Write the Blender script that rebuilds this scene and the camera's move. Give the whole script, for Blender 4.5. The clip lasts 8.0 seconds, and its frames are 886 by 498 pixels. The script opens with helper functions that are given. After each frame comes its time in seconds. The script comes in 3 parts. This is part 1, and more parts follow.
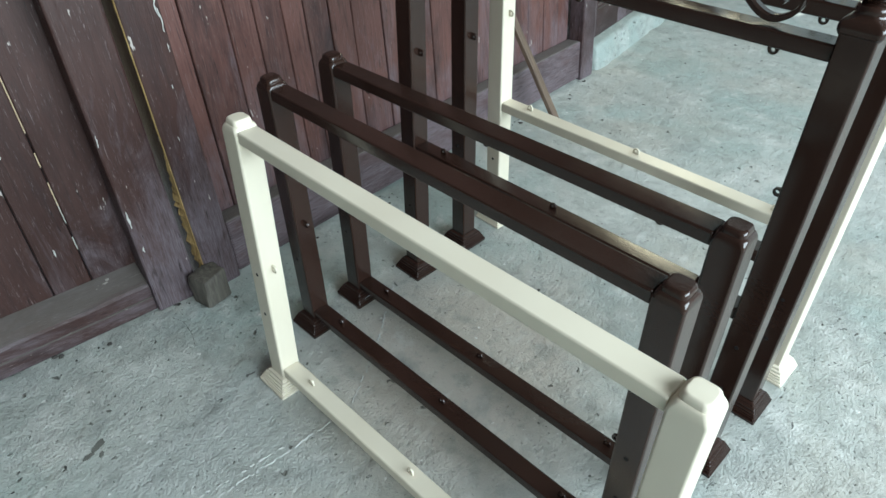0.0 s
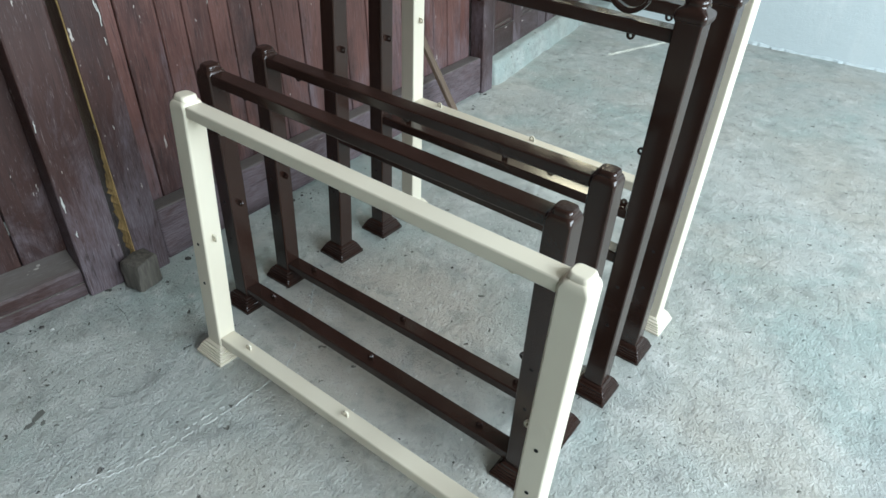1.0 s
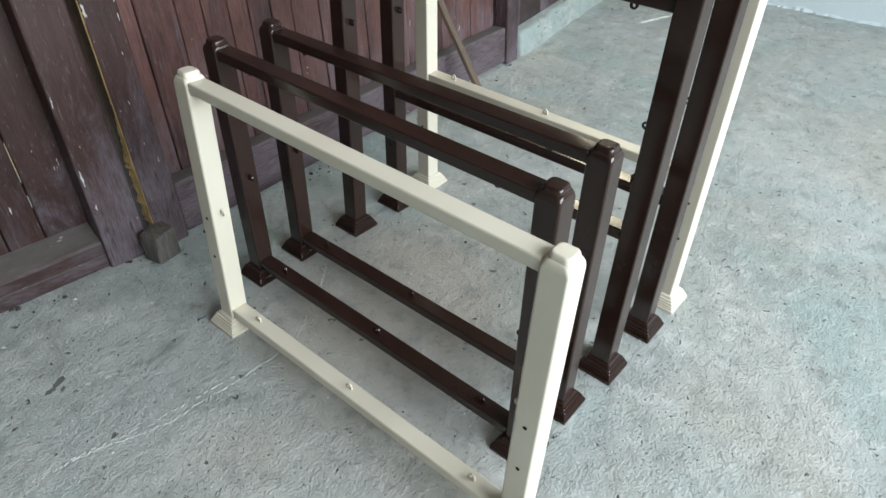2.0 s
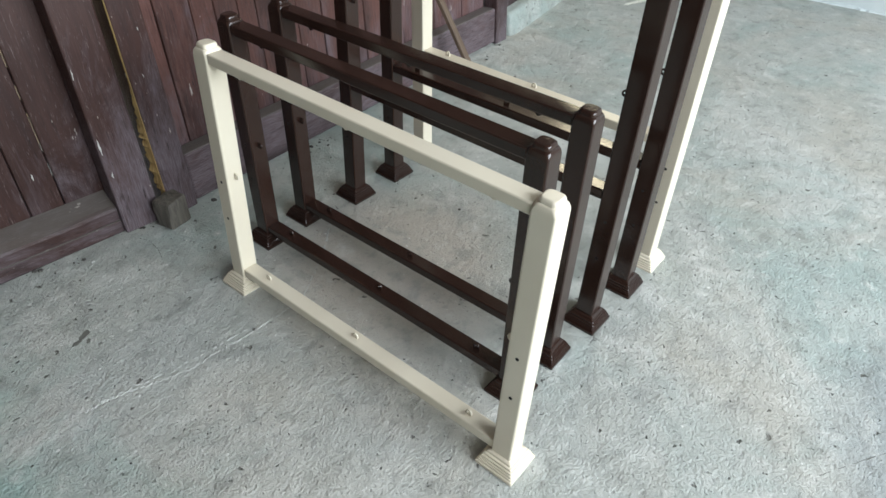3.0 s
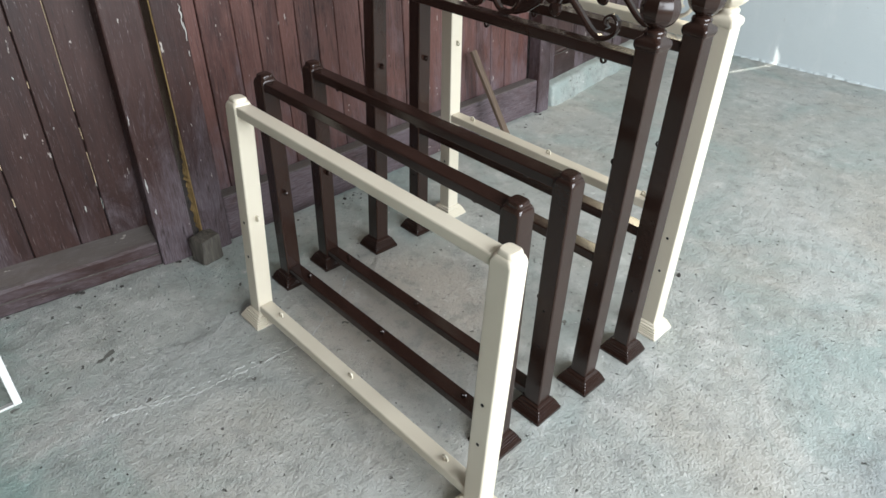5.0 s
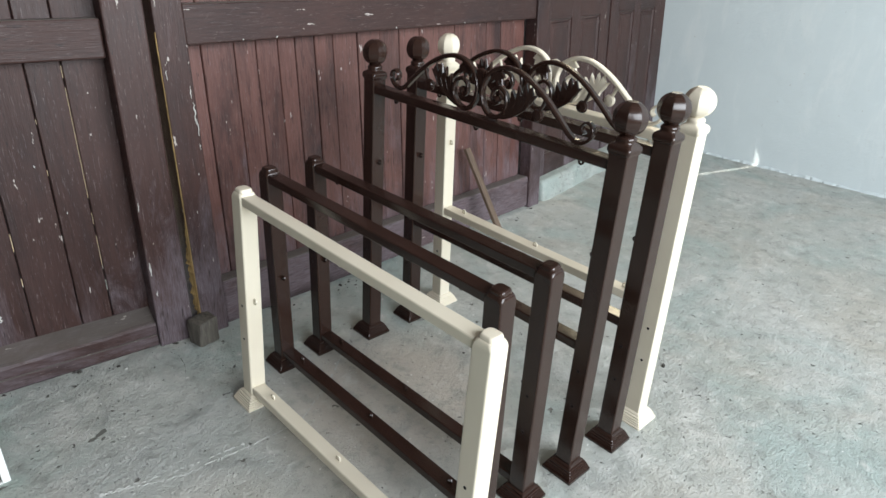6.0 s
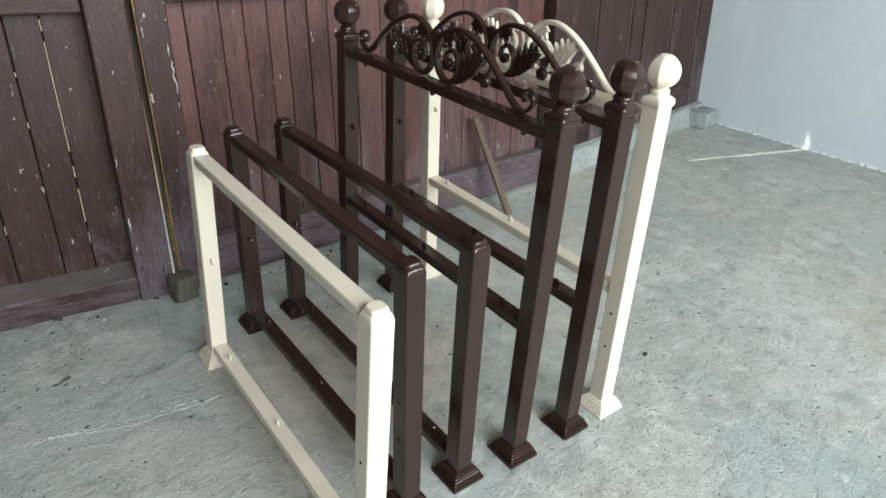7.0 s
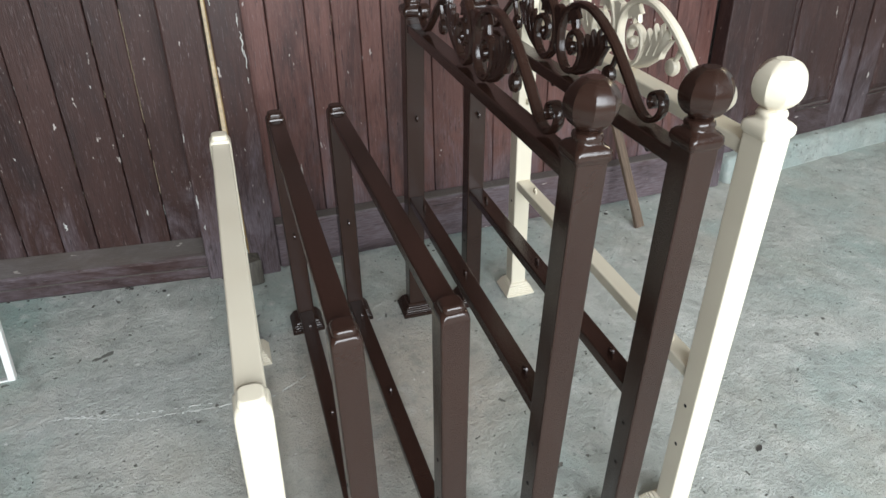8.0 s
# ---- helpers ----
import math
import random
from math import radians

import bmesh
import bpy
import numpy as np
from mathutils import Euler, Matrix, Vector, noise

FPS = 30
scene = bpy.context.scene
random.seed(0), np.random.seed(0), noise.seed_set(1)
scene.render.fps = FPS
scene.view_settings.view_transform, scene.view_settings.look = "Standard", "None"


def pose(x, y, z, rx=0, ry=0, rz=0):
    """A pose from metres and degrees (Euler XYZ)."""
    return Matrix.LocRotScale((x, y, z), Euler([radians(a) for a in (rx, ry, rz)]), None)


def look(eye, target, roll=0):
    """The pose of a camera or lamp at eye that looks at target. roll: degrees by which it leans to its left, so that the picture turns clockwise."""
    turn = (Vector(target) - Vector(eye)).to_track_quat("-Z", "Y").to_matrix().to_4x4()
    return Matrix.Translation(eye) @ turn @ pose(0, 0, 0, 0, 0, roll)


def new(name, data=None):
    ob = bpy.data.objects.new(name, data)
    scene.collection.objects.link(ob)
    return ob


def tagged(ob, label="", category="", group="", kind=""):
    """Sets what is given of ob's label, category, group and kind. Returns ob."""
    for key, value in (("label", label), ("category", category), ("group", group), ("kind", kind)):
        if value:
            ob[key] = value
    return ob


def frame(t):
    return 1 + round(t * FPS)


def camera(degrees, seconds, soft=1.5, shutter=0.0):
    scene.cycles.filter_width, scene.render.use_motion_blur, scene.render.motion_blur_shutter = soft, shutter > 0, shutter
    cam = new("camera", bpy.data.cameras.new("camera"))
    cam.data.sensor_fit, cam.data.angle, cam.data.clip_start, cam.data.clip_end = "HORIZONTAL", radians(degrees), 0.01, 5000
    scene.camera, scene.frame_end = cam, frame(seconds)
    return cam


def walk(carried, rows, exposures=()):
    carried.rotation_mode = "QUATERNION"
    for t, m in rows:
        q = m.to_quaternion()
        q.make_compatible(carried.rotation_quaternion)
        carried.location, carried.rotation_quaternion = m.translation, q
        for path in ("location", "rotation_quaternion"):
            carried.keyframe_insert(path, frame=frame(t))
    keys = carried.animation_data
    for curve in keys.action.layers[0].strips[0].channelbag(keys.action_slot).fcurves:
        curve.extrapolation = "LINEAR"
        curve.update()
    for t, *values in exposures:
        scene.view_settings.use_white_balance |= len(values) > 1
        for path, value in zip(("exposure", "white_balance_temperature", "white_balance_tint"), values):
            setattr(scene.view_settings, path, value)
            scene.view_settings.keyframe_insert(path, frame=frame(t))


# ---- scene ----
cam = camera(68.1, 8.0)
PATH = [
    (0, (-0.975, -0.174, 1.272), (0.126, 0.951, 0.038), -0.4),
    (0.5, (-1.091, -0.242, 1.255), (0.140, 0.760, 0.038), 2.4),
    (1, (-1.184, -0.316, 1.266), (0.146, 0.639, 0.118), 3.9),
    (1.5, (-1.125, -0.361, 1.272), (0.144, 0.640, 0.094), 2.0),
    (1.7, (-1.108, -0.362, 1.269), (0.109, 0.651, 0.047), 1.8),
    (2.8, (-1.236, -0.440, 1.305), (-0.014, 0.567, 0.083), 2.2),
    (3, (-1.255, -0.451, 1.307), (-0.033, 0.514, 0.051), 2.6),
    (3.5, (-1.291, -0.468, 1.308), (-0.038, 0.491, 0.079), 2.5),
    (4, (-1.307, -0.482, 1.311), (-0.083, 0.505, 0.075), 3.1),
    (4.5, (-1.259, -0.557, 1.329), (-0.060, 0.540, 0.163), 2.8),
    (5, (-1.204, -0.635, 1.340), (-0.036, 0.552, 0.233), 2.5),
    (5.2, (-1.204, -0.659, 1.364), (0.027, 0.579, 0.388), 3.6),
    (6.3, (-1.255, -0.756, 1.380), (-0.002, 0.541, 0.516), 3.9),
    (6.5, (-1.203, -0.809, 1.380), (0.028, 0.492, 0.491), 4.9),
    (7, (-0.962, -0.872, 1.365), (0.118, 0.515, 0.409), 3.6),
    (7.2, (-0.863, -0.849, 1.338), (0.165, 0.533, 0.322), 4.0),
    (7.5, (-0.689, -0.761, 1.319), (0.201, 0.667, 0.238), 6.3),
    (7.8, (-0.533, -0.718, 1.351), (0.172, 0.805, 0.265), 2.9),
    (8, (-0.410, -0.716, 1.342), (0.114, 0.891, 0.272), 0.6),
]
# the clip's own drift of exposure and white balance
TONE = [(0.0, 0.13, 5700, -1), (1.0, 0.03, 5750, 2), (1.7, -0.03, 5870, 5), (3.0, -0.05, 6110, 8), (5.0, -0.06, 6200, 10), (6.5, -0.08, 6210, 9), (7.5, -0.18, 6210, 7), (8.0, -0.10, 6210, 9)]
walk(cam, [(t, look(eye, target, roll)) for t, eye, target, roll in PATH], TONE)

# ---- world, sun, light ----
world = bpy.data.worlds.new("sky")
scene.world = world
world.use_nodes = True
wn = world.node_tree
sky = wn.nodes.new("ShaderNodeTexSky")
sky.sky_type, sky.sun_disc = "NISHITA", False
SUN_FROM = Vector((-0.9425, 0.3346, 0)).normalized()
SUN_EL = 42.0
sky.sun_elevation = radians(SUN_EL)
sky.sun_rotation = math.atan2(SUN_FROM.x, SUN_FROM.y)
wn.links.new(sky.outputs[0], wn.nodes["Background"].inputs[0])
wn.nodes["Background"].inputs[1].default_value = 0.12
sun = new("sun", bpy.data.lights.new("sun", "SUN"))
sun.data.energy, sun.data.angle, sun.data.color = 5.0, radians(0.5), (1.0, 0.93, 0.82)
sun.matrix_world = look(SUN_FROM * 10 + Vector((0, 0, 10 * math.tan(radians(SUN_EL)))), (0, 0, 0))
# daylight of the wide open front of the workshop and of a small high opening in the side wall
FRONT = -3.6


def daylight(name, eye, target, w, h, watts, colour):
    lamp = new(name, bpy.data.lights.new(name, "AREA"))
    lamp.data.shape, lamp.data.size, lamp.data.size_y = "RECTANGLE", w, h
    lamp.data.energy, lamp.data.color = watts, colour
    lamp.matrix_world = look(eye, target)


daylight("front_daylight", (0.25, FRONT - 0.05, 2.55), (0.35, 0, 2.2), 4.6, 2.6, 530, (0.965, 0.995, 1.0))
daylight("side_opening_daylight", (3.45, 1.70, 2.66), (0, 1.40, 2.66), 0.56, 0.50, 24, (1.0, 0.84, 0.55))


# ---- materials ----
def material(name):
    m = bpy.data.materials.new(name)
    m.use_nodes = True
    return m, m.node_tree, m.node_tree.nodes["Principled BSDF"]


def node(nt, kind, values=(), **props):
    n = nt.nodes.new(kind)
    for k, v in props.items():
        setattr(n, k, v)
    for k, v in dict(values).items():
        n.inputs[k].default_value = v
    return n


def noise_tex(nt, vec, scale, detail=4.0, rough=0.55, distort=0.0):
    n = node(nt, "ShaderNodeTexNoise", {"Scale": scale, "Detail": detail, "Roughness": rough, "Distortion": distort})
    nt.links.new(vec, n.inputs["Vector"])
    return n.outputs["Fac"]


def ramp(nt, fac, stops):
    n = nt.nodes.new("ShaderNodeValToRGB")
    while len(n.color_ramp.elements) < len(stops):
        n.color_ramp.elements.new(0.5)
    for e, (p, c) in zip(n.color_ramp.elements, stops):
        e.position, e.color = p, (c if len(c) == 4 else (*c, 1))
    nt.links.new(fac, n.inputs[0])
    return n.outputs[0]


def mix(nt, fac, a, b, mode="MIX"):
    n = node(nt, "ShaderNodeMix", data_type="RGBA", blend_type=mode)
    for sock, v in ((n.inputs[0], fac), (n.inputs[6], a), (n.inputs[7], b)):
        if isinstance(v, (float, int)):
            sock.default_value = v
        elif isinstance(v, tuple):
            sock.default_value = (*v, 1)
        else:
            nt.links.new(v, sock)
    return n.outputs[2]


def bump(nt, bsdf, height, strength, distance):
    n = node(nt, "ShaderNodeBump", {"Strength": strength, "Distance": distance})
    nt.links.new(height, n.inputs["Height"])
    nt.links.new(n.outputs[0], bsdf.inputs["Normal"])


def coords(nt, scale=(1, 1, 1), which="Object", seed=0.0):
    tc = nt.nodes.new("ShaderNodeTexCoord")
    mp = node(nt, "ShaderNodeMapping", {"Scale": scale})
    nt.links.new(tc.outputs[which], mp.inputs[0])
    if seed:
        info = nt.nodes.new("ShaderNodeObjectInfo")
        comb = nt.nodes.new("ShaderNodeCombineXYZ")
        mul = node(nt, "ShaderNodeMath", {1: seed}, operation="MULTIPLY")
        nt.links.new(info.outputs["Random"], mul.inputs[0])
        for k in range(3):
            nt.links.new(mul.outputs[0], comb.inputs[k])
        nt.links.new(comb.outputs[0], mp.inputs["Location"])
    return mp.outputs[0]


def painted_metal(name, base, dark, rough, vary=0.02, peel=0.03):
    m, nt, b = material(name)
    v = coords(nt, seed=20.0)
    f = noise_tex(nt, v, 5, 2, 0.5)
    col = mix(nt, ramp(nt, f, [(0.35, (0, 0, 0)), (0.7, (1, 1, 1))]), base, dark)
    nt.links.new(col, b.inputs["Base Color"])
    g = noise_tex(nt, v, 30, 3)
    r = node(nt, "ShaderNodeMapRange", {"From Min": 0.3, "From Max": 0.7, "To Min": rough - vary, "To Max": rough + vary})
    nt.links.new(g, r.inputs[0])
    nt.links.new(r.outputs[0], b.inputs["Roughness"])
    # orange peel of sprayed paint
    bump(nt, b, noise_tex(nt, v, 150, 2, 0.5), peel, 0.004)
    return m


CREAM = painted_metal("cream_paint", (0.73, 0.665, 0.535), (0.69, 0.62, 0.49), 0.33)
BROWN = painted_metal("brown_paint", (0.0275, 0.0134, 0.0096), (0.0250, 0.0121, 0.0087), 0.20, vary=0.0, peel=0.05)
WHITE = painted_metal("white_paint", (0.82, 0.82, 0.80), (0.76, 0.76, 0.74), 0.45)


def door_wood(name, along, bleach, shade=1.0):
    """Weathered maroon paint; along: the stretch of the grain on each axis."""
    m, nt, b = material(name)
    fx, fy, fz = along
    v = coords(nt, seed=37.0)
    grain = noise_tex(nt, coords(nt, (10 * fx, 10, 10 * fz), seed=37.0), 8, 6, 0.66, 1.6)
    fine = noise_tex(nt, coords(nt, (42 * fx, 42, 42 * fz), seed=11.0), 8, 4, 0.6)
    blot = noise_tex(nt, v, 2.6, 6, 0.6)
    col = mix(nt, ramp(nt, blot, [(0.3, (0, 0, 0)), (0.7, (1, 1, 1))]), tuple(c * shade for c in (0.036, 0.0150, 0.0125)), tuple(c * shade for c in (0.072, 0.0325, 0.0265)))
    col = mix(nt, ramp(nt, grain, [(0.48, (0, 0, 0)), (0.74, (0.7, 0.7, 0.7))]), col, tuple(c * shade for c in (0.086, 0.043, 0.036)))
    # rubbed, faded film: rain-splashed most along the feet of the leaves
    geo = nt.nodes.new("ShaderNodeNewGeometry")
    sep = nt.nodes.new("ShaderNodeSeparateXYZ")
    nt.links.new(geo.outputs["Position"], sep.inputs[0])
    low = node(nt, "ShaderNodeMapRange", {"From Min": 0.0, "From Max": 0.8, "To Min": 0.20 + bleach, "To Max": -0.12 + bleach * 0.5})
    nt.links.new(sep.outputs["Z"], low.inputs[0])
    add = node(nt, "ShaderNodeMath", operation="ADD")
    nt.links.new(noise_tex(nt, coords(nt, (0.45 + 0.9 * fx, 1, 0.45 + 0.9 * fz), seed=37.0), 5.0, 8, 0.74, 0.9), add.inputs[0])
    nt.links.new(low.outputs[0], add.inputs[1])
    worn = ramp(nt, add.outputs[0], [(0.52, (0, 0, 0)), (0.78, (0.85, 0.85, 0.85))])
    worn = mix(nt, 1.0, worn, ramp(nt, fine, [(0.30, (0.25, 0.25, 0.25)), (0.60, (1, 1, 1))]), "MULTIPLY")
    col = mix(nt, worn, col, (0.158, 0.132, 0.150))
    grime = ramp(nt, noise_tex(nt, coords(nt, (0.3 + fx, 1, 0.3 + fz), seed=51.0), 3.3, 7, 0.7, 0.6), [(0.34, (0.8, 0.8, 0.8)), (0.50, (0, 0, 0))])
    col = mix(nt, grime, col, (0.022, 0.0125, 0.0125))
    scratch = ramp(nt, noise_tex(nt, coords(nt, (55 * fx, 55, 55 * fz), seed=23.0), 6, 5, 0.7, 0.8), [(0.60, (0, 0, 0)), (0.67, (0.6, 0.6, 0.6))])
    col = mix(nt, scratch, col, (0.200, 0.165, 0.165))
    dark = ramp(nt, noise_tex(nt, coords(nt, (14 * fx, 14, 14 * fz), seed=3.0), 6, 5, 0.7, 1.2), [(0.33, (0.6, 0.6, 0.6)), (0.45, (0, 0, 0))])
    col = mix(nt, dark, col, (0.018, 0.0100, 0.009))
    crack = ramp(nt, noise_tex(nt, coords(nt, (30 * fx, 30, 30 * fz), seed=7.0), 5, 4, 0.6, 1.0), [(0.32, (0.9, 0.9, 0.9)), (0.355, (0, 0, 0))])
    col = mix(nt, crack, col, (0.010, 0.006, 0.006))
    chip = ramp(nt, noise_tex(nt, coords(nt, (0.35 + fx, 1, 0.35 + fz), seed=5.0), 34, 3, 0.6), [(0.700, (0, 0, 0)), (0.72, (1, 1, 1))])
    col = mix(nt, chip, col, (0.40, 0.36, 0.33))
    # dust lying on ledges
    nrm = nt.nodes.new("ShaderNodeSeparateXYZ")
    nt.links.new(geo.outputs["Normal"], nrm.inputs[0])
    dust = ramp(nt, nrm.outputs["Z"], [(0.75, (0, 0, 0)), (0.95, (0.75, 0.75, 0.75))])
    col = mix(nt, dust, col, (0.15, 0.138, 0.122))
    nt.links.new(col, b.inputs["Base Color"])
    r = node(nt, "ShaderNodeMapRange", {"From Min": 0.3, "From Max": 0.7, "To Min": 0.37, "To Max": 0.55})
    nt.links.new(blot, r.inputs[0])
    nt.links.new(r.outputs[0], b.inputs["Roughness"])
    b.inputs["Specular IOR Level"].default_value = 0.33
    bump(nt, b, mix(nt, 0.4, grain, fine), 0.55, 0.004)
    return m


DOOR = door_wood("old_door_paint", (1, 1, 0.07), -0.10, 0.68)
# second leaf's planks: same paint at nearly three times the first leaf's tone
DOOR_B = door_wood("pale_door_paint", (1, 1, 0.07), 0.03, 1.9)
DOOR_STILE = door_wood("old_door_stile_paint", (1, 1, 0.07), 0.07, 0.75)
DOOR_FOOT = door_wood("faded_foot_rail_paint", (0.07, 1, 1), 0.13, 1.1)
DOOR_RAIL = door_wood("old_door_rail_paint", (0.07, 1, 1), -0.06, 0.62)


def bare_wood(name, a, c, rough=0.7):
    m, nt, b = material(name)
    g = noise_tex(nt, coords(nt, (12, 12, 1.2), seed=9.0), 7, 6, 0.65, 0.5)
    col = mix(nt, ramp(nt, g, [(0.3, (0, 0, 0)), (0.7, (1, 1, 1))]), a, c)
    nt.links.new(col, b.inputs["Base Color"])
    b.inputs["Roughness"].default_value = rough
    bump(nt, b, g, 0.4, 0.002)
    return m


STICK = bare_wood("brown_stick", (0.07, 0.045, 0.03), (0.16, 0.11, 0.075))
BLOCK = bare_wood("weathered_block", (0.040, 0.033, 0.027), (0.145, 0.130, 0.108), 0.6)
RAW_SUNLIT = bare_wood("raw_sunlit_edge", (0.16, 0.095, 0.035), (0.62, 0.42, 0.17), 0.85)


def concrete(name, lo, hi, pale, stain, cool, damp=None, patches=()):
    m, nt, b = material(name)
    v = coords(nt)
    big = noise_tex(nt, v, 1.1, 7, 0.6, 0.5)
    mid = noise_tex(nt, v, 5.5, 9, 0.70, 0.25)
    rough = noise_tex(nt, v, 26, 7, 0.68, 0.1)
    grit = noise_tex(nt, v, 150, 4, 0.7)
    col = mix(nt, ramp(nt, big, [(0.34, (0, 0, 0)), (0.66, (1, 1, 1))]), lo, hi)
    col = mix(nt, ramp(nt, mid, [(0.50, (0, 0, 0)), (0.68, (0.8, 0.8, 0.8))]), col, pale)
    col = mix(nt, ramp(nt, noise_tex(nt, coords(nt, (1, 1, 1)), 1.7, 5, 0.6, 0.4), [(0.48, (0, 0, 0)), (0.66, (0.45, 0.45, 0.45))]), col, stain)
    mp = node(nt, "ShaderNodeMapping", {"Location": (4.3, 7.1, 2.0)})
    nt.links.new(v, mp.inputs[0])
    v2 = mp.outputs[0]
    col = mix(nt, ramp(nt, noise_tex(nt, v2, 1.5, 5, 0.6, 0.8), [(0.48, (0, 0, 0)), (0.68, (0.7, 0.7, 0.7))]), col, cool)
    if damp:
        sep = nt.nodes.new("ShaderNodeSeparateXYZ")
        nt.links.new(v, sep.inputs[0])
        reach = node(nt, "ShaderNodeMapRange", {"From Min": -0.55, "From Max": -1.5, "To Min": -0.35, "To Max": 0.22})
        nt.links.new(sep.outputs["X"], reach.inputs[0])
        wet = node(nt, "ShaderNodeMath", operation="ADD")
        nt.links.new(noise_tex(nt, v2, 2.3, 6, 0.65, 0.5), wet.inputs[0])
        nt.links.new(reach.outputs[0], wet.inputs[1])
        col = mix(nt, ramp(nt, wet.outputs[0], [(0.42, (0, 0, 0)), (0.70, (0.85, 0.85, 0.85))]), col, damp)
    for centre, size, spread, tone, amount in patches:
        off = node(nt, "ShaderNodeMapping", {"Location": tuple(-c / r for c, r in zip(centre, size)), "Scale": tuple(1 / r for r in size)})
        nt.links.new(v, off.inputs[0])
        far = node(nt, "ShaderNodeVectorMath", operation="LENGTH")
        nt.links.new(off.outputs[0], far.inputs[0])
        edge = node(nt, "ShaderNodeMath", {2: 0.0}, operation="MULTIPLY_ADD")
        nt.links.new(noise_tex(nt, v2, 3.4, 7, 0.68, 0.7), edge.inputs[0])
        edge.inputs[1].default_value = spread
        nt.links.new(far.outputs["Value"], edge.inputs[2])
        a = (amount, amount, amount)
        col = mix(nt, ramp(nt, edge.outputs[0], [(0.55, a), (0.98, (0, 0, 0))]), col, tone)
    smudge = ramp(nt, noise_tex(nt, v2, 6.5, 6, 0.7, 0.6), [(0.30, (0.5, 0.5, 0.5)), (0.46, (0, 0, 0))])
    col = mix(nt, smudge, col, (0.27, 0.27, 0.26))
    col = mix(nt, ramp(nt, rough, [(0.28, (0.6, 0.6, 0.6)), (0.43, (0, 0, 0))]), col, (0.20, 0.20, 0.19))
    col = mix(nt, ramp(nt, grit, [(0.60, (0, 0, 0)), (0.72, (0.45, 0.45, 0.45))]), col, (0.58, 0.59, 0.56))
    lump = noise_tex(nt, v2, 13, 5, 0.62, 0.15)
    col = mix(nt, ramp(nt, lump, [(0.30, (0.55, 0.55, 0.55)), (0.46, (0, 0, 0))]), col, (0.235, 0.24, 0.215))
    col = mix(nt, ramp(nt, lump, [(0.56, (0, 0, 0)), (0.72, (0.6, 0.6, 0.6))]), col, tuple(c * 1.06 for c in pale))
    pits = ramp(nt, noise_tex(nt, v2, 36, 3, 0.55, 0.3), [(0.675, (0, 0, 0)), (0.72, (0.9, 0.9, 0.9))])
    col = mix(nt, pits, col, (0.12, 0.115, 0.10))
    dots = ramp(nt, noise_tex(nt, v2, 92, 3, 0.6, 0.2), [(0.645, (0, 0, 0)), (0.70, (0.75, 0.75, 0.75))])
    dots = mix(nt, 1.0, dots, ramp(nt, noise_tex(nt, v, 3.1, 4, 0.6), [(0.42, (0.15, 0.15, 0.15)), (0.62, (1, 1, 1))]), "MULTIPLY")
    col = mix(nt, dots, col, (0.15, 0.145, 0.13))
    flecks = ramp(nt, noise_tex(nt, v, 47, 2, 0.5), [(0.715, (0, 0, 0)), (0.74, (0.8, 0.8, 0.8))])
    col = mix(nt, flecks, col, (0.72, 0.72, 0.69))
    nt.links.new(col, b.inputs["Base Color"])
    r = node(nt, "ShaderNodeMapRange", {"From Min": 0.3, "From Max": 0.7, "To Min": 0.50, "To Max": 0.85})
    nt.links.new(mid, r.inputs[0])
    nt.links.new(r.outputs[0], b.inputs["Roughness"])
    h = mix(nt, 0.40, mid, rough)
    h = mix(nt, 0.30, h, lump)
    h = mix(nt, 0.14, h, grit)
    h = mix(nt, mix(nt, 1.0, pits, dots, "LIGHTEN"), h, (0, 0, 0))
    bump(nt, b, h, 1.0, 0.034)
    return m


FLOOR = concrete("floor_concrete", (0.38, 0.398, 0.366), (0.50, 0.510, 0.478), (0.61, 0.608, 0.572), (0.44, 0.395, 0.325), (0.335, 0.418, 0.395), (0.285, 0.385, 0.345),
                 [((0.30, -0.95, 0), (0.75, 0.62, 1), 0.45, (0.25, 0.285, 0.295), 0.9), ((-0.12, 0.62, 0), (0.62, 0.60, 1), 0.35, (0.485, 0.43, 0.365), 0.8)])
SILL = concrete("sill_concrete", (0.31, 0.36, 0.335), (0.38, 0.42, 0.395), (0.46, 0.48, 0.45), (0.34, 0.34, 0.30), (0.32, 0.38, 0.36))
GROUND = concrete("yard_sand", (0.58, 0.46, 0.28), (0.66, 0.54, 0.34), (0.7, 0.58, 0.38), (0.55, 0.43, 0.26), (0.6, 0.5, 0.32))


def plaster(name, a, c, smear):
    m, nt, b = material(name)
    v = coords(nt)
    f = noise_tex(nt, v, 1.7, 7, 0.6, 0.5)
    col = mix(nt, f, a, c)
    drip = noise_tex(nt, coords(nt, (3, 3, 0.7)), 2.2, 6, 0.65, 0.7)
    col = mix(nt, ramp(nt, drip, [(0.52, (0, 0, 0)), (0.75, (0.7, 0.7, 0.7))]), col, smear)
    spots = ramp(nt, noise_tex(nt, v, 23, 4, 0.6), [(0.69, (0, 0, 0)), (0.73, (0.6, 0.6, 0.6))])
    col = mix(nt, spots, col, (0.42, 0.42, 0.40))
    nt.links.new(col, b.inputs["Base Color"])
    b.inputs["Roughness"].default_value = 0.75
    bump(nt, b, mix(nt, 0.4, f, noise_tex(nt, v, 16, 7, 0.68)), 0.7, 0.014)
    return m


